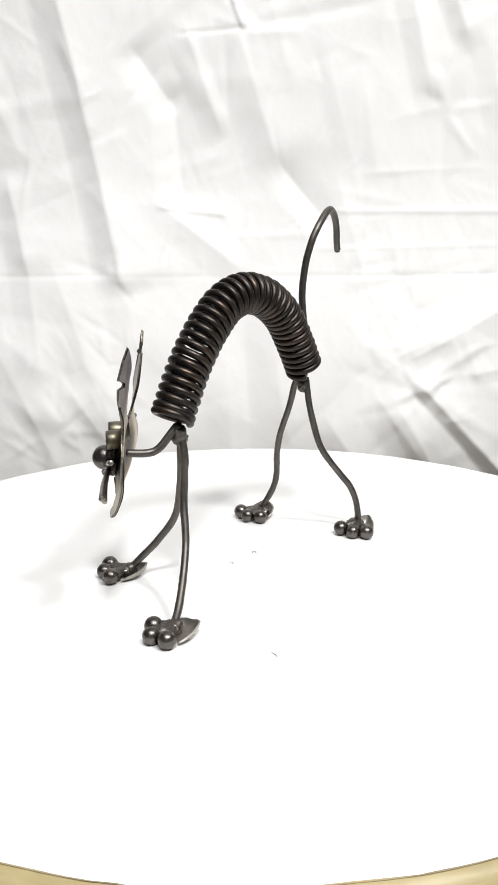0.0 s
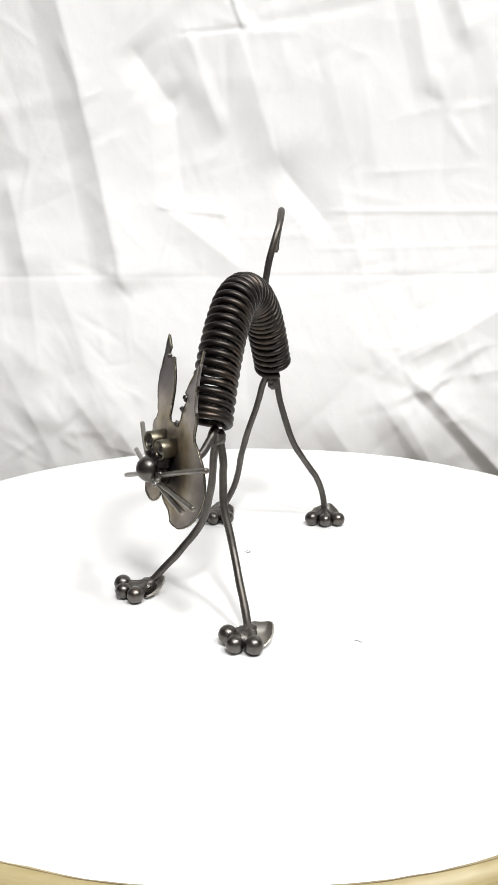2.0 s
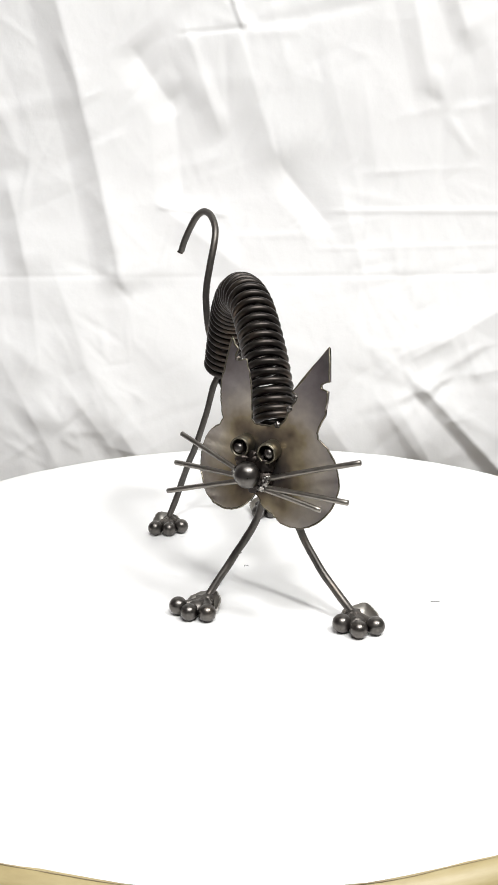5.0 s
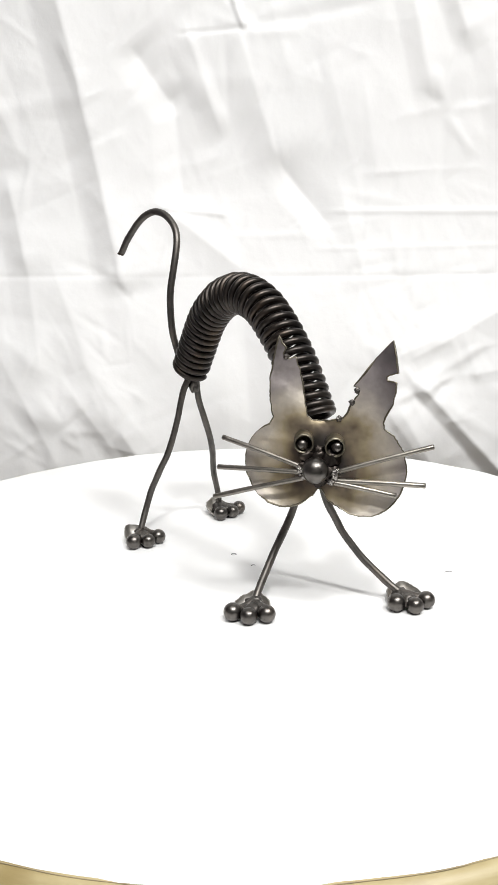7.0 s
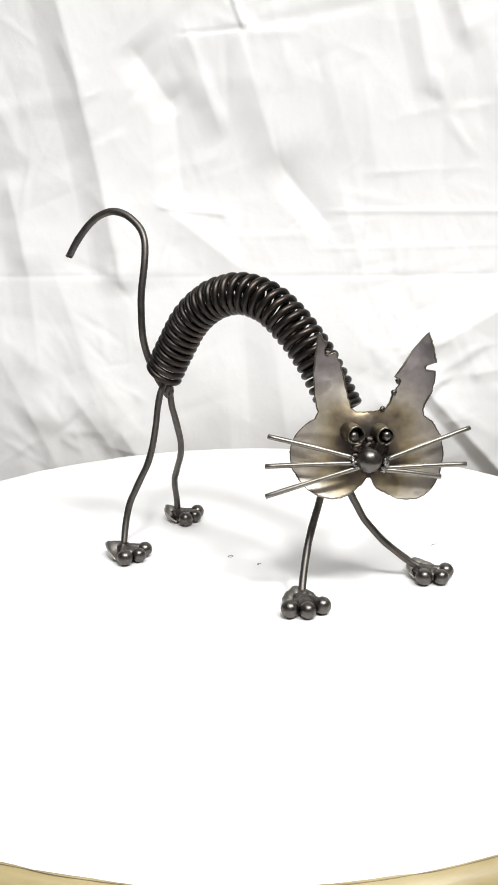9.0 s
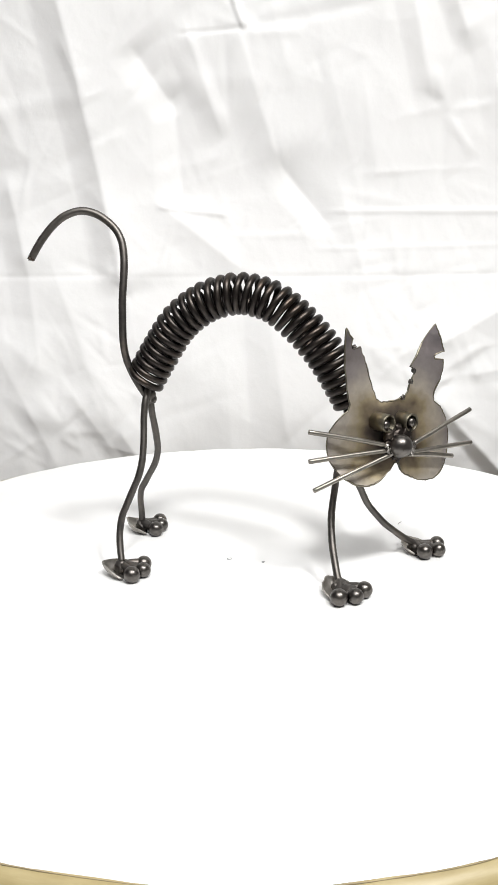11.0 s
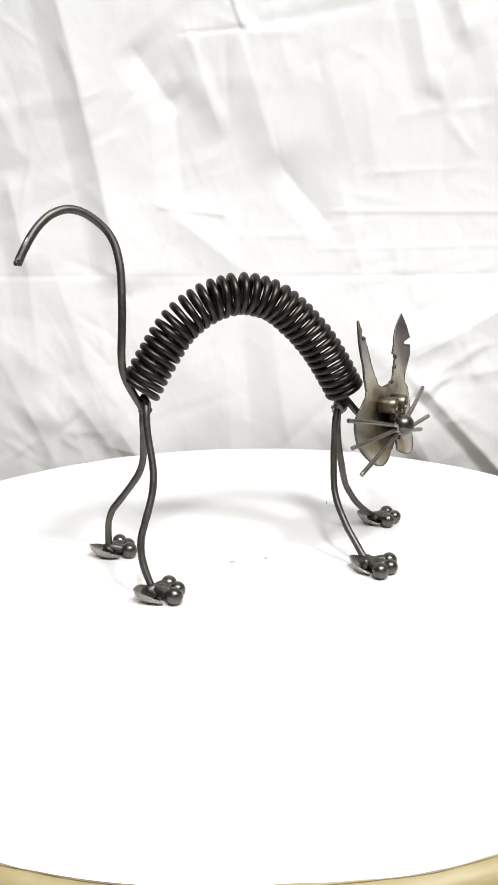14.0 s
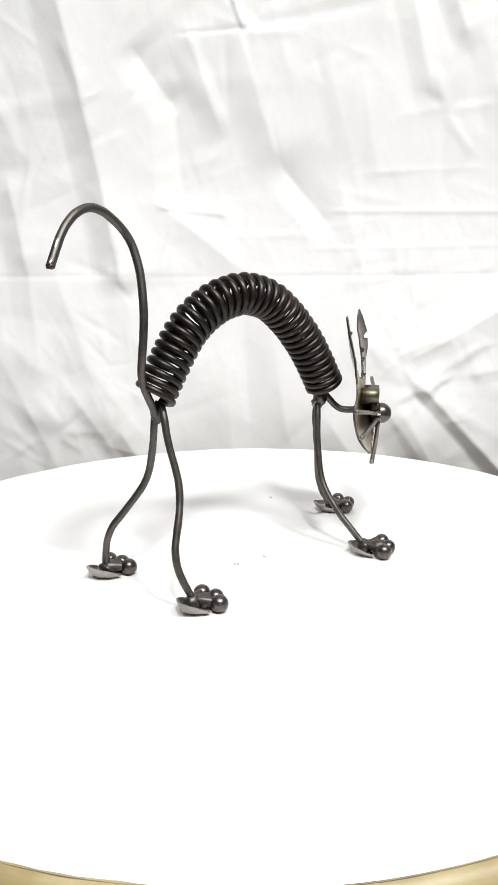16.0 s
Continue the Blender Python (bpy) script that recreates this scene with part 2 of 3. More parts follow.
    step_fold(0.2495, 0.0532, 0.319, 0.0629, 0.014, 0.00335, 0.02, 0.25)
    # pressed lines where it lay folded
    crease(-0.4366, 0.1724, -0.1599, 0.1724, 0.003, -0.00088, 0.05)
    crease(-0.1566, 0.171, -0.0221, 0.1694, 0.003, -0.00055, 0.05)
    crease(0.0126, 0.169, 0.464, 0.1715, 0.003, -0.00099, 0.05)
    crease(-0.0685, 0.4368, 0.0039, 0.4407, 0.0025, -0.00119, 0.08)
    crease(0.0039, 0.4424, 0.148, 0.4618, 0.007, -0.00156, 0.15)
    crease(-0.013, 0.4862, 0.0039, 0.4413, 0.0035, 0.00497, 0.08)
    crease(0.0089, 0.4366, 0.0661, 0.436, 0.006, 0.00104, 0.2)
    crease(-0.0985, 0.2521, -0.0201, 0.2422, 0.0035, 0.00243, 0.08)
    crease(0.1068, 0.2446, 0.3202, 0.2421, 0.003, 0.00143, 0.08)
    crease(0.0885, 0.2012, 0.3227, 0.2043, 0.003, 0.00066, 0.08)
    crease(0.1419, 0.2862, 0.2699, 0.291, 0.004, 0.00065, 0.2)
    crease(0.1706, 0.3436, 0.2396, 0.3581, 0.006, 0.00065, 0.2)
    crease(0.2202, 0.3546, 0.2692, 0.3036, 0.006, 0.00059, 0.2)
    crease(0.2277, 0.3485, 0.2302, 0.2789, 0.005, -0.00078, 0.2)
    crease(0.1816, 0.0278, 0.2425, 0.0533, 0.005, 0.00234, 0.15)
    crease(0.2009, 0.0418, 0.2792, 0.0879, 0.006, 0.00195, 0.2)
    crease(0.1896, 0.0646, 0.2157, 0.0216, 0.004, 0.00143, 0.2)
    # where the slack cloth puffs out
    for cx, cz, r, rise in ((-0.2265, 0.0089, 0.03, 0.007), (-0.1682, 0.0081, 0.026, 0.005), (-0.2625, 0.0751, 0.03, 0.005), (0.2472, 0.0957, 0.028, 0.004), (0.1811, 0.0557, 0.02, 0.0035), (0.1396, 0.0836, 0.03, 0.003), (-0.07, 0.0726, 0.04, 0.004)):
        h = h + rise * np.exp(-((x - cx) ** 2 + 1.4 * (z - cz) ** 2 + 0.9 * (x - cx) * (z - cz)) / r ** 2)
    # random crumple
    dice = random.Random(11)
    for i in range(150):
        cx, cz, a, n = dice.uniform(-0.42, 0.42), dice.uniform(-0.12, 0.55), dice.choice((0.5, 0.7, 2.1, -1.2, 0.1)) + dice.uniform(-0.5, 0.5), dice.uniform(0.02, 0.09)
        w = dice.uniform(0.004, 0.012)
        crease(cx - n * math.cos(a), cz - n * math.sin(a), cx + n * math.cos(a), cz + n * math.sin(a), w, w * dice.uniform(-0.15, 0.15), 0.35)
    for i in range(26):
        cx, cz, a, n = dice.uniform(-0.42, 0.42), dice.uniform(-0.12, 0.55), -1.35 + dice.uniform(-0.4, 0.4), dice.uniform(0.04, 0.12)
        w = dice.uniform(0.015, 0.035)
        step_fold(cx - n * math.cos(a), cz - n * math.sin(a), cx + n * math.cos(a), cz + n * math.sin(a), w, w * dice.uniform(-0.12, 0.14), w * 1.5, 0.35)
    # finer crinkles low on both sides
    for x0, x1, z0, z1, count in ((-0.33, -0.10, -0.07, 0.12, 70), (0.12, 0.33, -0.02, 0.20, 80), (-0.28, 0.28, 0.20, 0.50, 60)):
        for i in range(count):
            cx, cz, a, n = dice.uniform(x0, x1), dice.uniform(z0, z1), dice.choice((0.6, 2.2, 1.2)) + dice.uniform(-0.5, 0.5), dice.uniform(0.008, 0.035)
            w = dice.uniform(0.0025, 0.006)
            crease(cx - n * math.cos(a), cz - n * math.sin(a), cx + n * math.cos(a), cz + n * math.sin(a), w, w * dice.uniform(-0.22, 0.22), 0.35)
    # short creases that fan out from the pinched points
    for px, pz, count, reach in ((0.222, 0.030, 13, 0.12), (0.004, 0.444, 6, 0.06), (0.232, 0.352, 7, 0.06), (-0.157, 0.170, 5, 0.07), (0.20, 0.09, 8, 0.08), (-0.23, -0.01, 7, 0.07)):
        for i in range(count):
            a, n = 2 * math.pi * (i + dice.uniform(-0.35, 0.35)) / count, reach * dice.uniform(0.45, 1.0)
            w = dice.uniform(0.004, 0.008)
            crease(px + 0.01 * math.cos(a), pz + 0.01 * math.sin(a), px + n * math.cos(a), pz + n * math.sin(a), w, w * dice.uniform(-0.30, 0.30), 0.3)
    # the foot of the sheet is drawn in towards the floor
    h = h + 0.034 * smoothstep(-0.15, 0.01, z) * (0.22 + 0.78 * smoothstep(-0.02, 0.20, x)) + 0.066 * (1 - smoothstep(-0.12, 0.30, z))
    # its head leans out a little
    h = h + 0.40 * np.maximum(np.minimum(z, 0.62) - 0.18, 0) ** 2
    # crumple at two sizes
    flat_x, flat_z = x.ravel(), z.ravel()
    rough = np.array([0.006 * noise.noise((a * 5.5 + b * 1.2, b * 3.2, 0.3)) + 0.0011 * noise.ridged_multi_fractal((a * 9 + b * 3, b * 8, 1.7), 1.0, 2.0, 3, 1.0, 2.0) + 0.0007 * noise.ridged_multi_fractal((a * 17 + b * 7, b * 13 - a * 4, 4.2), 1.0, 2.0, 2, 1.0, 2.0)
                      for a, b in zip(flat_x, flat_z)])
    h = h + rough.reshape(h.shape)
    co = np.stack([x, CLOTH_Y - h, z], -1).reshape(-1, 3)
    rows, cols = x.shape
    k = np.arange(rows * cols).reshape(rows, cols)
    quads = np.stack([k[:-1, :-1], k[:-1, 1:], k[1:, 1:], k[1:, :-1]], -1).reshape(-1, 4)
    me = bpy.data.meshes.new("backdrop")
    me.from_pydata(co.tolist(), [], quads.tolist())
    me.polygons.foreach_set("use_smooth", [True] * len(me.polygons))
    me.materials.append(CLOTH)
    ob = new("backdrop", me)
    thick = ob.modifiers.new("thickness", "SOLIDIFY")
    thick.thickness, thick.offset = 0.0012, 0.0
    return tagged(ob, "creased white cotton sheet hung as a backdrop", "backdrop", kind="structure")


build_cloth()


# ---- the turning round board ----
BOARD_R = 0.3048


def build_turntable():
    table = new("turntable")
    tagged(table, "round pine board painted white on top, turning", "turntable")
    sides = 240
    bm = bmesh.new()
    profile = [(0.0, -0.0255)] + [(BOARD_R - 0.003 + 0.0125 * math.cos(radians(a)), -0.0130 + 0.0124 * math.sin(radians(a))) for a in range(-90, 91, 10)] + [(0.0, -0.0006)]
    rings = []
    for r, z in profile:
        if r == 0:
            rings.append([bm.verts.new((0, 0, z))])
            continue
        ring = []
        for k in range(sides):
            a = 2 * math.pi * k / sides
            w = 0.0007 * noise.noise((math.cos(a) * 6, math.sin(a) * 6, 0.5))
            ring.append(bm.verts.new(((r + w) * math.cos(a), (r + w) * math.sin(a), z)))
        rings.append(ring)
    for a, b in zip(rings, rings[1:]):
        for k in range(sides):
            if len(a) == 1:
                bm.faces.new((a[0], b[k], b[(k + 1) % sides]))
            elif len(b) == 1:
                bm.faces.new((a[k], b[0], a[(k + 1) % sides]))
            else:
                bm.faces.new((a[k], b[k], b[(k + 1) % sides], a[(k + 1) % sides]))
    part("board", bm, WOOD, table, "bare varnished pine board with a rounded edge")
    # the coat of paint laps unevenly over the rounded edge
    bm = bmesh.new()
    rings = [[bm.verts.new((0, 0, 0))]]
    for inset, z in ((0.05, 0.0), (0.008, 0.0), (0.0035, 0.0), (0.0010, -0.0002), (0.0002, -0.0008)):
        ring = []
        for k in range(sides):
            a = 2 * math.pi * k / sides
            w = 0.0016 * noise.noise((math.cos(a) * 9, math.sin(a) * 9, 2.5)) + 0.0006 * noise.noise((math.cos(a) * 40, math.sin(a) * 40, 4.5))
            r = BOARD_R - inset + (w if inset < 0.004 else 0)
            ring.append(bm.verts.new((r * math.cos(a), r * math.sin(a), z)))
        rings.append(ring)
    for a, b in zip(rings, rings[1:]):
        for k in range(sides):
            if len(a) == 1:
                bm.faces.new((a[0], b[k], b[(k + 1) % sides]))
            else:
                bm.faces.new((a[k], b[k], b[(k + 1) % sides], a[(k + 1) % sides]))
    part("painted_top", bm, PAINT, table, "glossy white paint with an uneven edge")
    # a thin uneven brown line runs just below the paint's edge
    seam = []
    for k in range(721):
        a = 2 * math.pi * k / 720
        r = BOARD_R + 0.0004 + 0.0011 * noise.noise((math.cos(a) * 9, math.sin(a) * 9, 2.5))
        seam.append(Vector((r * math.cos(a), r * math.sin(a), -0.0009 + 0.0003 * noise.noise((math.cos(a) * 14, math.sin(a) * 14, 6.5)))))
    part("edge_seam", tube(bmesh.new(), seam, 0.00022, 6, wobble=1.0), SEAM_BROWN, table, "thin brown line where the paint ends")
    # plain foot below
    bm = bmesh.new()
    rings = []
    for r, z in ((0.17, -0.76), (0.17, -0.735), (0.05, -0.70), (0.045, -0.10), (0.12, -0.05), (0.12, -0.0258)):
        rings.append([bm.verts.new((r * math.cos(2 * math.pi * k / 40), r * math.sin(2 * math.pi * k / 40), z)) for k in range(40)])
    for a, b in zip(rings, rings[1:]):
        for k in range(40):
            bm.faces.new((a[k], a[(k + 1) % 40], b[(k + 1) % 40], b[k]))
    bm.faces.new(rings[0])
    bm.faces.new(rings[-1])
    part("pedestal", bm, FLOOR, table)
    # small marks in the paint
    for name, x, y, r, squash in (("dent", -9.6, 8.2, 1.8, 0.8), ("dent", 4.0, -12.7, 1.4, 0.7)):
        bm = bmesh.new()
        loop = [Vector((x + r * math.cos(a), y + squash * r * math.sin(a), 0.05)) * 0.001 for a in (2 * math.pi * k / 20 for k in range(15 if r < 1.5 else 21))]
        tube(bm, loop, 0.00028, 6)
        part(name, bm, SCUFF, table, "small ring-shaped dent in the paint")
    for x0, y0, x1, y1 in ((133.2, -28.8, 138.8, -27.4),):
        bm = bmesh.new()
        tube(bm, [Vector((x0, y0, 0.15)) * 0.001, Vector(((x0 + x1) / 2, (y0 + y1) / 2 + 0.5, 0.3)) * 0.001, Vector((x1, y1, 0.15)) * 0.001], 0.00022, 6)
        part("lint", bm, DUST, table, "dark fleck of lint")
    return table


TABLE = build_turntable()


# ---- the cat of welded steel ----
HIP = Vector((-39.0, 56.7, 0))
ALONG = Vector((0.5832, -0.8124, 0))
ACROSS = Vector((0.8124, 0.5832, 0))


def build_spring(cat):
    arch = [(-2.5, 126.5), (8.2, 144.2), (23.9, 166.4), (42.1, 179.8), (57.1, 184.8), (70.1, 185.9), (88.6, 180.5), (105.5, 167.6), (120.7, 150.8), (131.2, 135.3), (143.5, 113.8)]
    path = smooth_path([HIP - ACROSS * 2.3 * min(max((s - 10) / 60, 0), 1) + ALONG * s + Vector((0, 0, z)) for s, z in arch], 0.25)
    turns, per = 35.0, 30
    total = int(turns * per)
    wire = []
    side = ACROSS.normalized()
    for i in range(total + 1):
        u = i / total
        u = u - 0.010 * math.sin(2 * math.pi * u)
        f = u * (len(path) - 1)
        j = min(int(f), len(path) - 2)
        q = path[j].lerp(path[j + 1], f - j)
        way = (path[min(j + 3, len(path) - 1)] - path[max(j - 3, 0)]).normalized()
        out = side.cross(way)
        a = -2 * math.pi * i / per + 0.6
        r = 0.01170 * (1 + 0.015 * noise.noise((i * 0.031, 0, 0)))
        nudge = 0.0004 * noise.noise((i / per * 0.9, 5, 0)) - 0.0030 * max(0.0, i / per - turns + 1)
        wire.append(q + r * (math.cos(a) * out + math.sin(a) * side) + way * nudge)
    bm = tube(bmesh.new(), wire, 0.00236, 12)
    return part("spring_body", bm, SPRING, cat, "dark oiled coil spring bent into an arched back")


LEGS = {
    "front_leg": ([(41.5, -55, 106), (37.4, -54.4, 93.8), (36, -54.3, 84.3), (34.3, -54.3, 74.6), (32, -54.8, 65.7), (29.5, -55.5, 56.3), (26, -57, 47.6), (21.7, -60.2, 39.4), (17.4, -64.6, 31.9), (13.5, -69.4, 24.4), (9.7, -74.9, 17.6), (6.3, -80.2, 10.8), (4.2, -84.5, 6.5)],
                  [(-9.4, -95.7), (0.5, -101.1), (11.8, -98.7)]),
    "other_front_leg": ([(45, -55, 106), (46.5, -54, 91.5), (46.6, -54.5, 84), (47.2, -55, 75.7), (48.4, -55.9, 67.8), (51.2, -56.7, 59.4), (55.8, -57.3, 50.3), (60.4, -58.4, 41.4), (66.2, -60.6, 33.5), (72.8, -63.5, 25.4), (80.6, -67, 18.1), (88.4, -70.9, 11.4), (95, -75, 7.1)],
                        [(90.3, -86.0), (101.6, -89.8), (110.1, -82.2)]),
    "hind_leg": ([(-41.5, 54.3, 121), (-45.2, 52.7, 113), (-47.8, 51.4, 103.1), (-49.9, 49.3, 93.1), (-52.4, 46.8, 83.5), (-55.3, 44.9, 73.8), (-58.9, 44.5, 64.1), (-63.4, 45.2, 55.2), (-67.7, 46.7, 45.8), (-71.7, 47.8, 36.9), (-74.8, 46.8, 27.3), (-77.4, 43.5, 18.3), (-79.9, 38.5, 9)],
                 [(-83.6, 21.4), (-72.7, 23.6), (-66.0, 32.5)]),
    "other_hind_leg": ([(-36.8, 58.8, 119), (-35, 60.2, 103.3), (-32.6, 61.3, 93.7), (-30.2, 62.8, 84.5), (-27.8, 65, 74.4), (-26.6, 68.6, 65.8), (-26.1, 73.7, 58.2), (-26.3, 79.3, 51), (-26.3, 85.1, 43.7), (-26.3, 90.6, 36.7), (-25, 94.6, 27.3), (-23.4, 96.3, 17.1), (-23, 96.6, 8)],
                       [(-21.2, 81.4), (-11.6, 87.2), (-6.5, 96.5)]),
}


def heel_cup(centre, heading, seed):
    """A scooped offcut of sheet steel behind the toes: a rounded belly, low at the sides and drawn out to a ragged corner at the back."""
    bm = bmesh.new()
    us, vs = 40, 9
    corner = math.pi + 0.30 * math.sin(seed * 2.3)
    grid = []
    for i in range(us + 1):
        a = math.pi * (0.46 + 1.08 * i / us)
        back = max(0.0, -math.cos(a))
        point = math.exp(-((a - corner) / 0.24) ** 2)
        ragged = 0.045 * noise.noise((a * 4.0, seed, 0.3)) + 0.03 * noise.noise((a * 13.0, seed, 1.3))
        reach = 11.9 * (1 + 0.24 * back ** 2 + 0.15 * point + ragged)
        deep = 3.0 + (6.2 if seed > 3 else 4.6) * back + 1.0 * point + 8.0 * ragged
        row = []
        for j in range(vs + 1):
            ang = j / vs * 1.35
            r = reach * (math.sin(ang) / math.sin(1.35)) ** 0.78
            z = deep * ((1 - math.cos(ang)) / (1 - math.cos(1.35))) ** 1.25
            row.append(bm.verts.new((r * math.cos(a) * 0.001, r * math.sin(a) * 0.001, (z + 0.6) * 0.001)))
        grid.append(row)
    for p, q in zip(grid, grid[1:]):
        for j in range(vs):
            bm.faces.new((p[j], p[j + 1], q[j + 1], q[j]))
    bmesh.ops.remove_doubles(bm, verts=bm.verts[:], dist=1e-5)
    bmesh.ops.recalc_face_normals(bm, faces=bm.faces[:])
    bmesh.ops.solidify(bm, geom=bm.faces[:], thickness=0.0009)
    bm.transform(Matrix.Translation(Vector((centre.x, centre.y, 0)) * 0.001) @ Matrix.Rotation(math.atan2(heading.y, heading.x), 4, "Z"))
    low = min(v.co.z for v in bm.verts)
    bm.transform(Matrix.Translation((0, 0, -low)))
    return bm


def build_leg(cat, points, toes, seed):
    leg = part("leg", tube(bmesh.new(), smooth_path(points, 1.2), 0.00238, 14, wobble=0.07), ROD, cat, "bent dark steel rod leg")
    first, last = Vector((*toes[0], 0)), Vector((*toes[2], 0))
    mean = (first + last + Vector((*toes[1], 0))) / 3
    across = (last - first).normalized()
    heading = Vector((across.y, -across.x, 0))
    turn = math.atan2(heading.y, heading.x)
    end = Vector(points[-1])
    for i, q in enumerate(toes):
        at, r = mean.lerp(Vector((*q, 0)), 0.96), (5.6, 5.2, 5.4)[i]
        part("toe", ball((at.x, at.y, r), r, 28), BALL, leg, "dark steel ball toe")
        # a web of weld runs from each ball to the foot of the rod
        web = [at + Vector((0, 0, r * 1.05)), at.lerp(end, 0.5) + Vector((0, 0, 2.6)), Vector((end.x, end.y, 7.0))]
        part("weld_bead", tube(bmesh.new(), smooth_path(web, 1.0), 0.0030, 12, wobble=0.55), ROD, leg)
    heel = mean - heading * 9.8
    cup = part("heel_cup", heel_cup(heel, heading, seed), HEEL, leg, "scooped offcut of bare sheet steel")
    cup.data.set_sharp_from_angle(angle=radians(40))
    mid = mean * 0.62 + end * 0.38
    part("weld_bead", blob((mid.x, mid.y, 5.4), (6.8, 6.0, 4.2), turn, 0.3, seed), ROD, leg)
    part("weld_bead", blob((end.x, end.y, 5.2), (5.4, 5.4, 5.0), 0.4, 0.35, seed + 5), ROD, leg)
    side = end + across * 4.2 + heading * 2.0
    part("weld_bead", blob((side.x, side.y, 6.6), (2.4, 2.0, 1.9), turn, 0.6, seed + 9), WELD, leg, "bright splash of weld")
    return leg


def face_y(x, z):
    """Depth of the gently dished face sheet, in millimetres."""
    u, w = x - 47, z - 100
    y = -91.75 - 0.2478 * u + 0.1407 * w + 0.0010 * u * u - 0.0016 * u * w
    y -= 3.0 * math.exp(-((x - 43) ** 2 + (z - 88) ** 2) / 160)
    low = min(max((120 - z) / 12, 0), 1)
    cx = 21.6 if x < 43 else 66.8
    out = ((x - cx) ** 2 + (z - 94) ** 2) / 580
    t = min(max((x - 36) / 16, 0), 1)
    y -= low * ((5.5 * out - 4.3) * (1 - t) + (0.8 * out - 0.4) * t)
    high = min(max((z - 117) / 20, 0), 1)
    if x < 47:
        y += high * (x - 25) * 0.28
    else:
        y += high * ((x - 72) * 0.04 - 0.026 * max(x - 71, 0) ** 2)
        y += max(z - 147, 0) * 0.15
        # the cheek curls back at its side and forward at its chin
        y += low * 1.5 * (max(x - 70, 0) / 21) ** 2 - 3.5 * min(max((90 - z) / 22, 0), 1) ** 1.6 * min(max((x - 50) / 10, 0), 1)
    y += 0.035 * max(z - 120, 0)
    if x < 12:
        # this cheek's side curls back
        y += low * 3.4 * ((12 - x) / 12) ** 1.6
    if z > 156 and x < 40:
        y -= (z - 156) * 0.06
    return y


def arc(cx, cz, rx, rz, a0, a1, n):
    return [(cx + rx * math.cos(radians(a0 + (a1 - a0) * i / n)), cz + rz * math.sin(radians(a0 + (a1 - a0) * i / n))) for i in range(n + 1)]


def face_outline():
    """Two round cheeks and two torn ears, cut by hand with a torch; x and z in millimetres."""
    left_ear = [(16.4, 121), (14.7, 131), (14.9, 144), (17.0, 154), (20.0, 167.3), (21.6, 165.0), (24.0, 160.4), (22.6, 157.0), (23.2, 154.8), (25.6, 154.4), (29.6, 155.2), (31.8, 149), (33.3, 143), (34.5, 132), (35.8, 122.5)]
    brow = [(38.4, 120.4), (43, 120.0), (47, 120.6), (51, 121.1), (53, 122.6), (55.6, 122.4)]
    right_ear = [(58.1, 125.3), (59.8, 129.8), (59.4, 131.2), (61.6, 131.5), (62.7, 134.3), (64.6, 136.4), (64.5, 139.2), (61.9, 141.0), (67.4, 147.6), (74.1, 156.2), (82.8, 166.2), (83.9, 160.3), (84.9, 149.2), (80.6, 147.6), (79.2, 146.2), (79.8, 144.6), (84.0, 143.9), (83.6, 138), (82.3, 130.5), (79.4, 125), (77.6, 119.5)]
    right_cheek = arc(66.8, 93.8, 24.2, 26.3, 62, -118, 22) + [(50.0, 73.0), (46.0, 77.2), (43.0, 82.6)]
    left_cheek = [(41.2, 82.4), (38.2, 77.6)] + arc(21.6, 94.2, 21.6, 24.2, -45, -250, 24)
    return left_ear + brow + right_ear + right_cheek + left_cheek


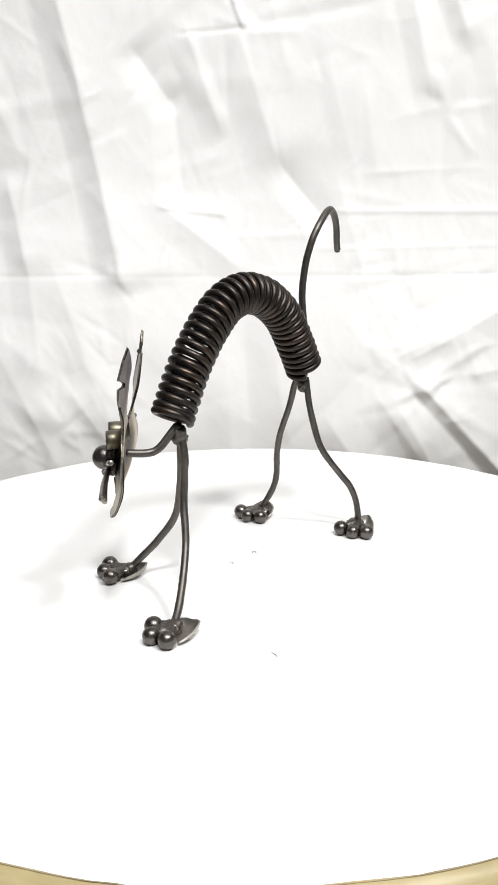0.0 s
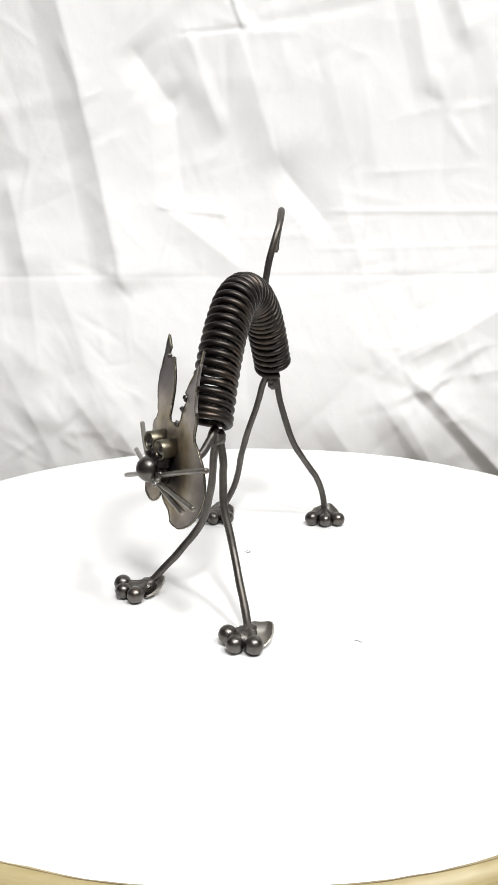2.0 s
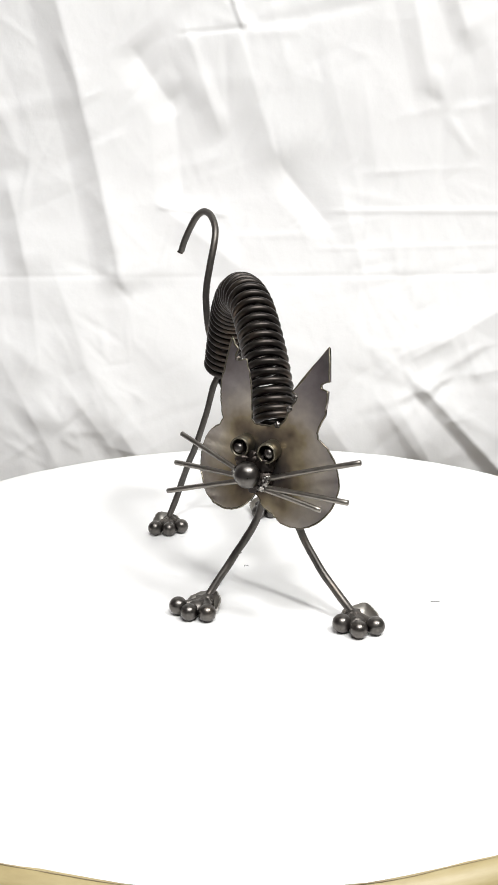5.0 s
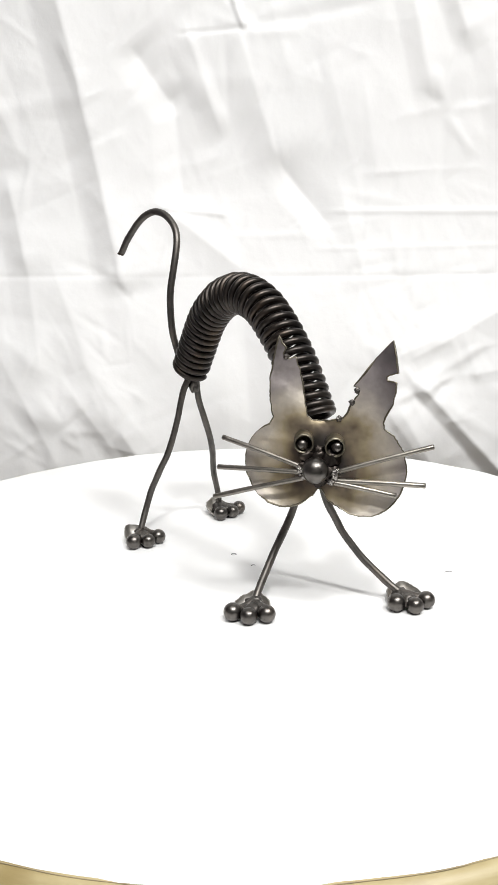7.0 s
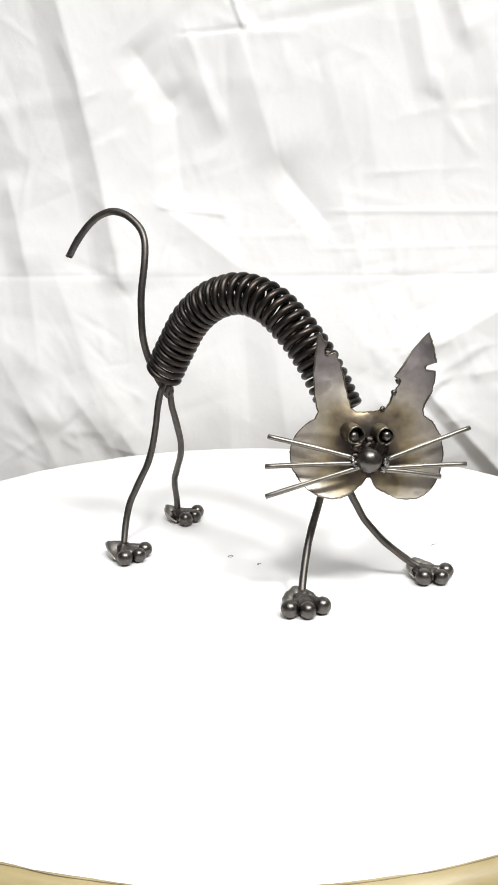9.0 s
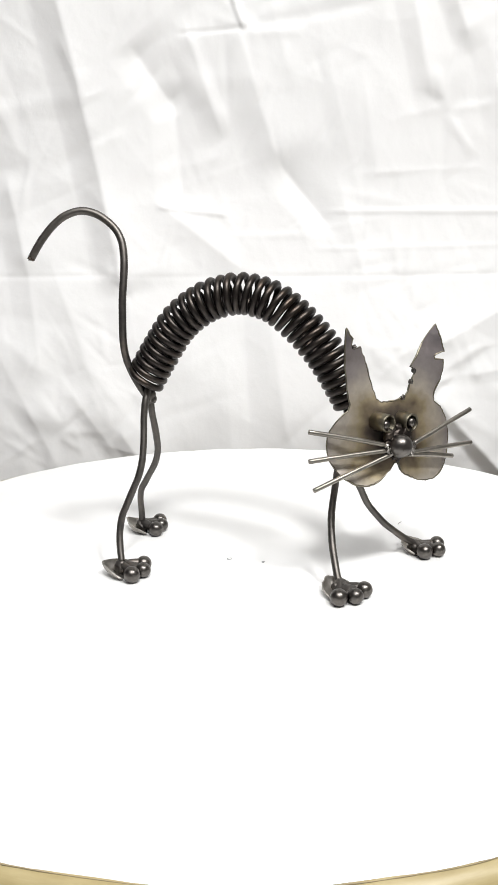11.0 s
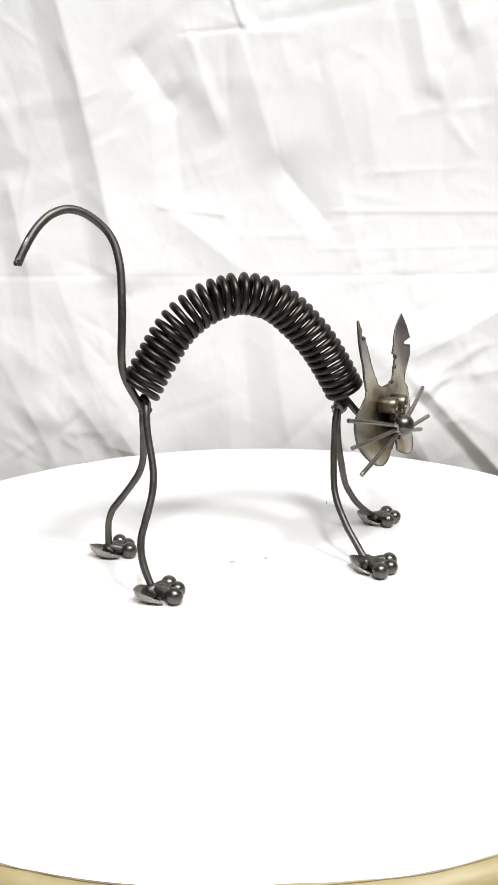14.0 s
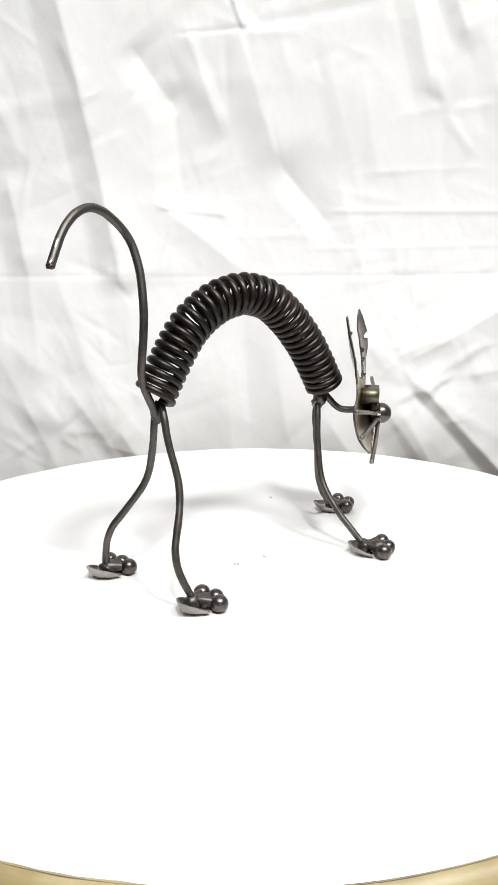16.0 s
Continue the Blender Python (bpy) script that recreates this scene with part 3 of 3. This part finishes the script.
def build_face(cat):
    bm = bmesh.new()
    line = face_outline()
    verts = []
    for i, ((x0, z0), (x1, z1)) in enumerate(zip(line, line[1:] + line[:1])):
        for k in range(2):
            x, z = x0 + (x1 - x0) * k / 2, z0 + (z1 - z0) * k / 2
            j = 0.35 * noise.noise((x * 0.35, z * 0.35, 7.7))
            verts.append(bm.verts.new((x + j, 0, z + j)))
    bm.faces.new(verts)
    for axis, lo, hi in ((0, -2, 94), (2, 66, 170)):
        for v in range(lo, hi, 4):
            co, no = [0, 0, 0], [0, 0, 0]
            co[axis], no[axis] = v, 1
            bmesh.ops.bisect_plane(bm, geom=bm.verts[:] + bm.edges[:] + bm.faces[:], plane_co=co, plane_no=no)
    bmesh.ops.triangulate(bm, faces=bm.faces[:])
    for v in bm.verts:
        x, z = v.co.x, v.co.z
        y = face_y(x, z) + 0.5 * noise.noise((x * 0.08, z * 0.08, 1.1))
        v.co = Vector((x, y, z)) * 0.001
    bmesh.ops.recalc_face_normals(bm, faces=bm.faces[:])
    bmesh.ops.solidify(bm, geom=bm.faces[:], thickness=0.0013)
    bmesh.ops.recalc_face_normals(bm, faces=bm.faces[:])
    for f in bm.faces:
        if abs(f.normal.y) < 0.55:
            f.material_index = 1
    face = part("face_plate", bm, PLATE, cat, "torch-cut heat-tinted sheet steel cat face with torn ears")
    face.data.materials.append(SPRING)
    face.data.set_sharp_from_angle(angle=radians(40))
    # the melted lip that the torch left all along the cut
    rim = []
    for (x0, z0), (x1, z1) in zip(line, line[1:] + line[:1]):
        steps = max(2, int(math.hypot(x1 - x0, z1 - z0) / 1.1))
        for k in range(steps):
            x, z = x0 + (x1 - x0) * k / steps, z0 + (z1 - z0) * k / steps
            j = 0.35 * noise.noise((x * 0.35, z * 0.35, 7.7)) + 0.45 * noise.noise((x * 0.6, z * 0.6, 2.2))
            rim.append(Vector((x + j, face_y(x, z) + 0.2, z + j)) * 0.001)
    part("cut_edge", tube(bmesh.new(), rim + rim[:1], 0.00045, 7, wobble=0.7), PIPE, face, "dark melted lip along the torch cut")
    return face


def pipe(bm, base, tip, outer, inner, seg=28):
    """A short length of open pipe."""
    base, tip = Vector(base) * 0.001, Vector(tip) * 0.001
    way = (tip - base).normalized()
    s = way.orthogonal().normalized()
    u = way.cross(s)
    o, i, c = outer * 0.001, inner * 0.001, 0.0004
    loops = []
    for q, r in ((base, o), (tip - way * c, o), (tip, o - c), (tip, i + c), (tip - way * c, i), (base + way * 0.002, i)):
        loops.append([bm.verts.new(q + r * (math.cos(a) * s + math.sin(a) * u)) for a in (2 * math.pi * k / seg for k in range(seg))])
    for p, q in zip(loops, loops[1:]):
        for k in range(seg):
            bm.faces.new((p[k], p[(k + 1) % seg], q[(k + 1) % seg], q[k]))
    bm.faces.new(loops[-1])
    bm.faces.new(loops[0])
    return bm


def build_cat():
    cat = new("cat_figure")
    tagged(cat, "arched cat figure of welded steel rods, spring and balls", "metal ornament")
    build_spring(cat)
    for i, (points, toes) in enumerate(LEGS.values()):
        build_leg(cat, points, toes, 1.7 * i)
    tail = [(-94.0, 107.4, 210.0), (-90.1, 105.1, 217.4), (-85.3, 102.8, 224.6), (-80.0, 99.6, 231.3), (-73.5, 95.0, 237.0), (-65.6, 89.0, 239.8), (-58.3, 82.8, 237.9), (-52.8, 77.0, 232.9), (-49.3, 72.0, 226.9), (-48.2, 68.0, 219.7), (-48.8, 65.4, 211.7), (-50.1, 63.6, 203.5), (-51.6, 62.7, 195.1), (-53.1, 62.2, 186.7), (-53.9, 62.1, 178.2), (-54.0, 62.6, 169.5), (-53.8, 63.4, 160.8), (-53.0, 64.4, 151.9), (-51.0, 65.2, 142.7), (-48.3, 64.0, 133.5), (-45.0, 61.1, 124.5), (-40.5, 57.8, 115.0)]
    part("tail", tube(bmesh.new(), smooth_path(tail, 1.2), 0.00255, 14, wobble=0.04), ROD, cat, "hooked dark steel rod tail")
    scrape = [Vector(q) + Vector((-1.02, 0.25, 0.12)) for q in tail[:4]]
    part("worn_tip", tube(bmesh.new(), smooth_path(scrape, 0.8), 0.00165, 12, wobble=0.75), WELD, cat, "scraped bright patch at the end of the tail rod")
    part("weld_bead", blob((-94.3, 107.5, 209.6), (2.5, 2.3, 1.7), 0.5, 0.6, 11.0), SCALE, cat)
    neck = [(44.5, -57.5, 112.0), (45.6, -61.1, 108.6), (45.9, -64.7, 104.4), (46.2, -68.4, 100.3), (45.8, -72.7, 97.4), (45.3, -78.1, 96.6), (44.3, -84.5, 96.9), (43.5, -89.0, 97.2)]
    part("neck", tube(bmesh.new(), smooth_path(neck, 1.2), 0.0025, 14), ROD, cat, "short bent steel rod neck")
    part("weld_bead", blob((43.3, -56.6, 106.5), (5.6, 5.0, 6.8), 0.3, 0.35, 1.0), ROD, cat)
    part("weld_bead", blob((42.0, -54.0, 103.0), (3.2, 3.4, 3.0), 0.0, 0.4, 2.0), WELD, cat)
    part("weld_bead", blob((-38.6, 57.0, 116.0), (4.3, 4.3, 7.0), 0.6, 0.35, 3.0), ROD, cat)
    part("weld_bead", blob((-36.8, 55.2, 113.0), (2.5, 2.5, 3.2), 0.6, 0.4, 4.0), ROD, cat)
    face = build_face(cat)
    for x, z, tip in ((34.0, 109.2, (33.0, -97.6, 109.2)), (51.2, 108.0, (50.2, -101.8, 107.8))):
        part("eye", pipe(bmesh.new(), (x, face_y(x, z) + 1.0, z), tip, 5.8, 4.6), PIPE, face, "short open heat-browned steel pipe eye")
        aim = Vector((-1.0, 0, -0.9)) if x < 42 else Vector((1.2, 0, -0.1))
        part("eyeball", ball(Vector((x, face_y(x, z), z)).lerp(Vector(tip), 0.72) + aim, 3.35, 22), BALL, face, "dark steel ball set off-centre inside the pipe")
    for x, z in ((24.2, 155.6), (63.4, 138.2), (60.6, 131.6), (53.4, 122.0)):
        part("slag_bead", blob((x, face_y(x, z) - 0.4, z), (1.7, 1.4, 1.7), 0.0, 0.5, x), BALL, face)
    part("nose", ball((39.3, -101.6, 94.8), 7.6, 36), BALL, face, "dark steel ball nose")
    for i, (x, y, z, w, d, t) in enumerate(((42.5, -96.0, 98.0, 9.4, 4.0, 8.4), (35.2, -95.6, 101.5, 4.6, 3.2, 4.6), (48.6, -98.6, 100.4, 5.2, 3.2, 5.0), (33.4, -96.4, 94.0, 4.4, 2.8, 5.0),
                                            (48.8, -99.4, 92.2, 4.6, 2.8, 5.4), (41.8, -97.0, 104.6, 3.6, 2.6, 3.2), (41.5, -97.5, 87.4, 5.0, 3.0, 3.4))):
        part("weld_bead", blob((x, y, z), (w, d, t), 0.2, 0.45, 6.0 + i), SCALE, face, "scorched lumpy weld")
    for i, (x, y, z, w, t) in enumerate(((31.2, -98.6, 93.4, 1.9, 2.6), (29.9, -98.0, 95.8, 1.2, 1.3), (33.0, -99.4, 90.8, 1.5, 1.5), (50.2, -102.6, 91.6, 2.3, 2.9), (51.6, -102.2, 94.4, 1.5, 1.6), (48.0, -103.2, 88.4, 1.9, 1.7))):
        part("weld_bead", blob((x, y, z), (w, 1.6, t), 0.2, 0.7, 20.0 + i), WELD, face, "bright splash of weld")
    for root, tip in (((32.0, -97.0, 95.6), (-13.3, -73.2, 107.7)), ((31.5, -97.6, 92.6), (-16.4, -76.6, 90.4)), ((34.5, -98.6, 90.0), (-19.1, -83.4, 74.1)),
                      ((51.5, -101.0, 93.6), (104.3, -107.4, 109.2)), ((49.0, -101.6, 88.6), (99.3, -112.8, 88.4)), ((47.0, -101.4, 88.0), (83.8, -109.2, 81.5))):
        a, b = Vector(root), Vector(tip)
        mid = (a + b) / 2 + Vector((0, -0.6, 0.4))
        part("whisker", tube(bmesh.new(), smooth_path([a, mid, b], 4.0), 0.00154, 10, wobble=0.06), WIRE, face, "straight bare steel wire whisker")
    return cat


CAT = build_cat()


# ---- the board and what stands on it turn steadily ----
def motions():
    rows = [(float(t), pose(0, 0, 0, 0, 0, -72.477 + 10.335 * t)) for t in range(17)]
    walk(TABLE, rows)
    walk(CAT, rows)


motions()
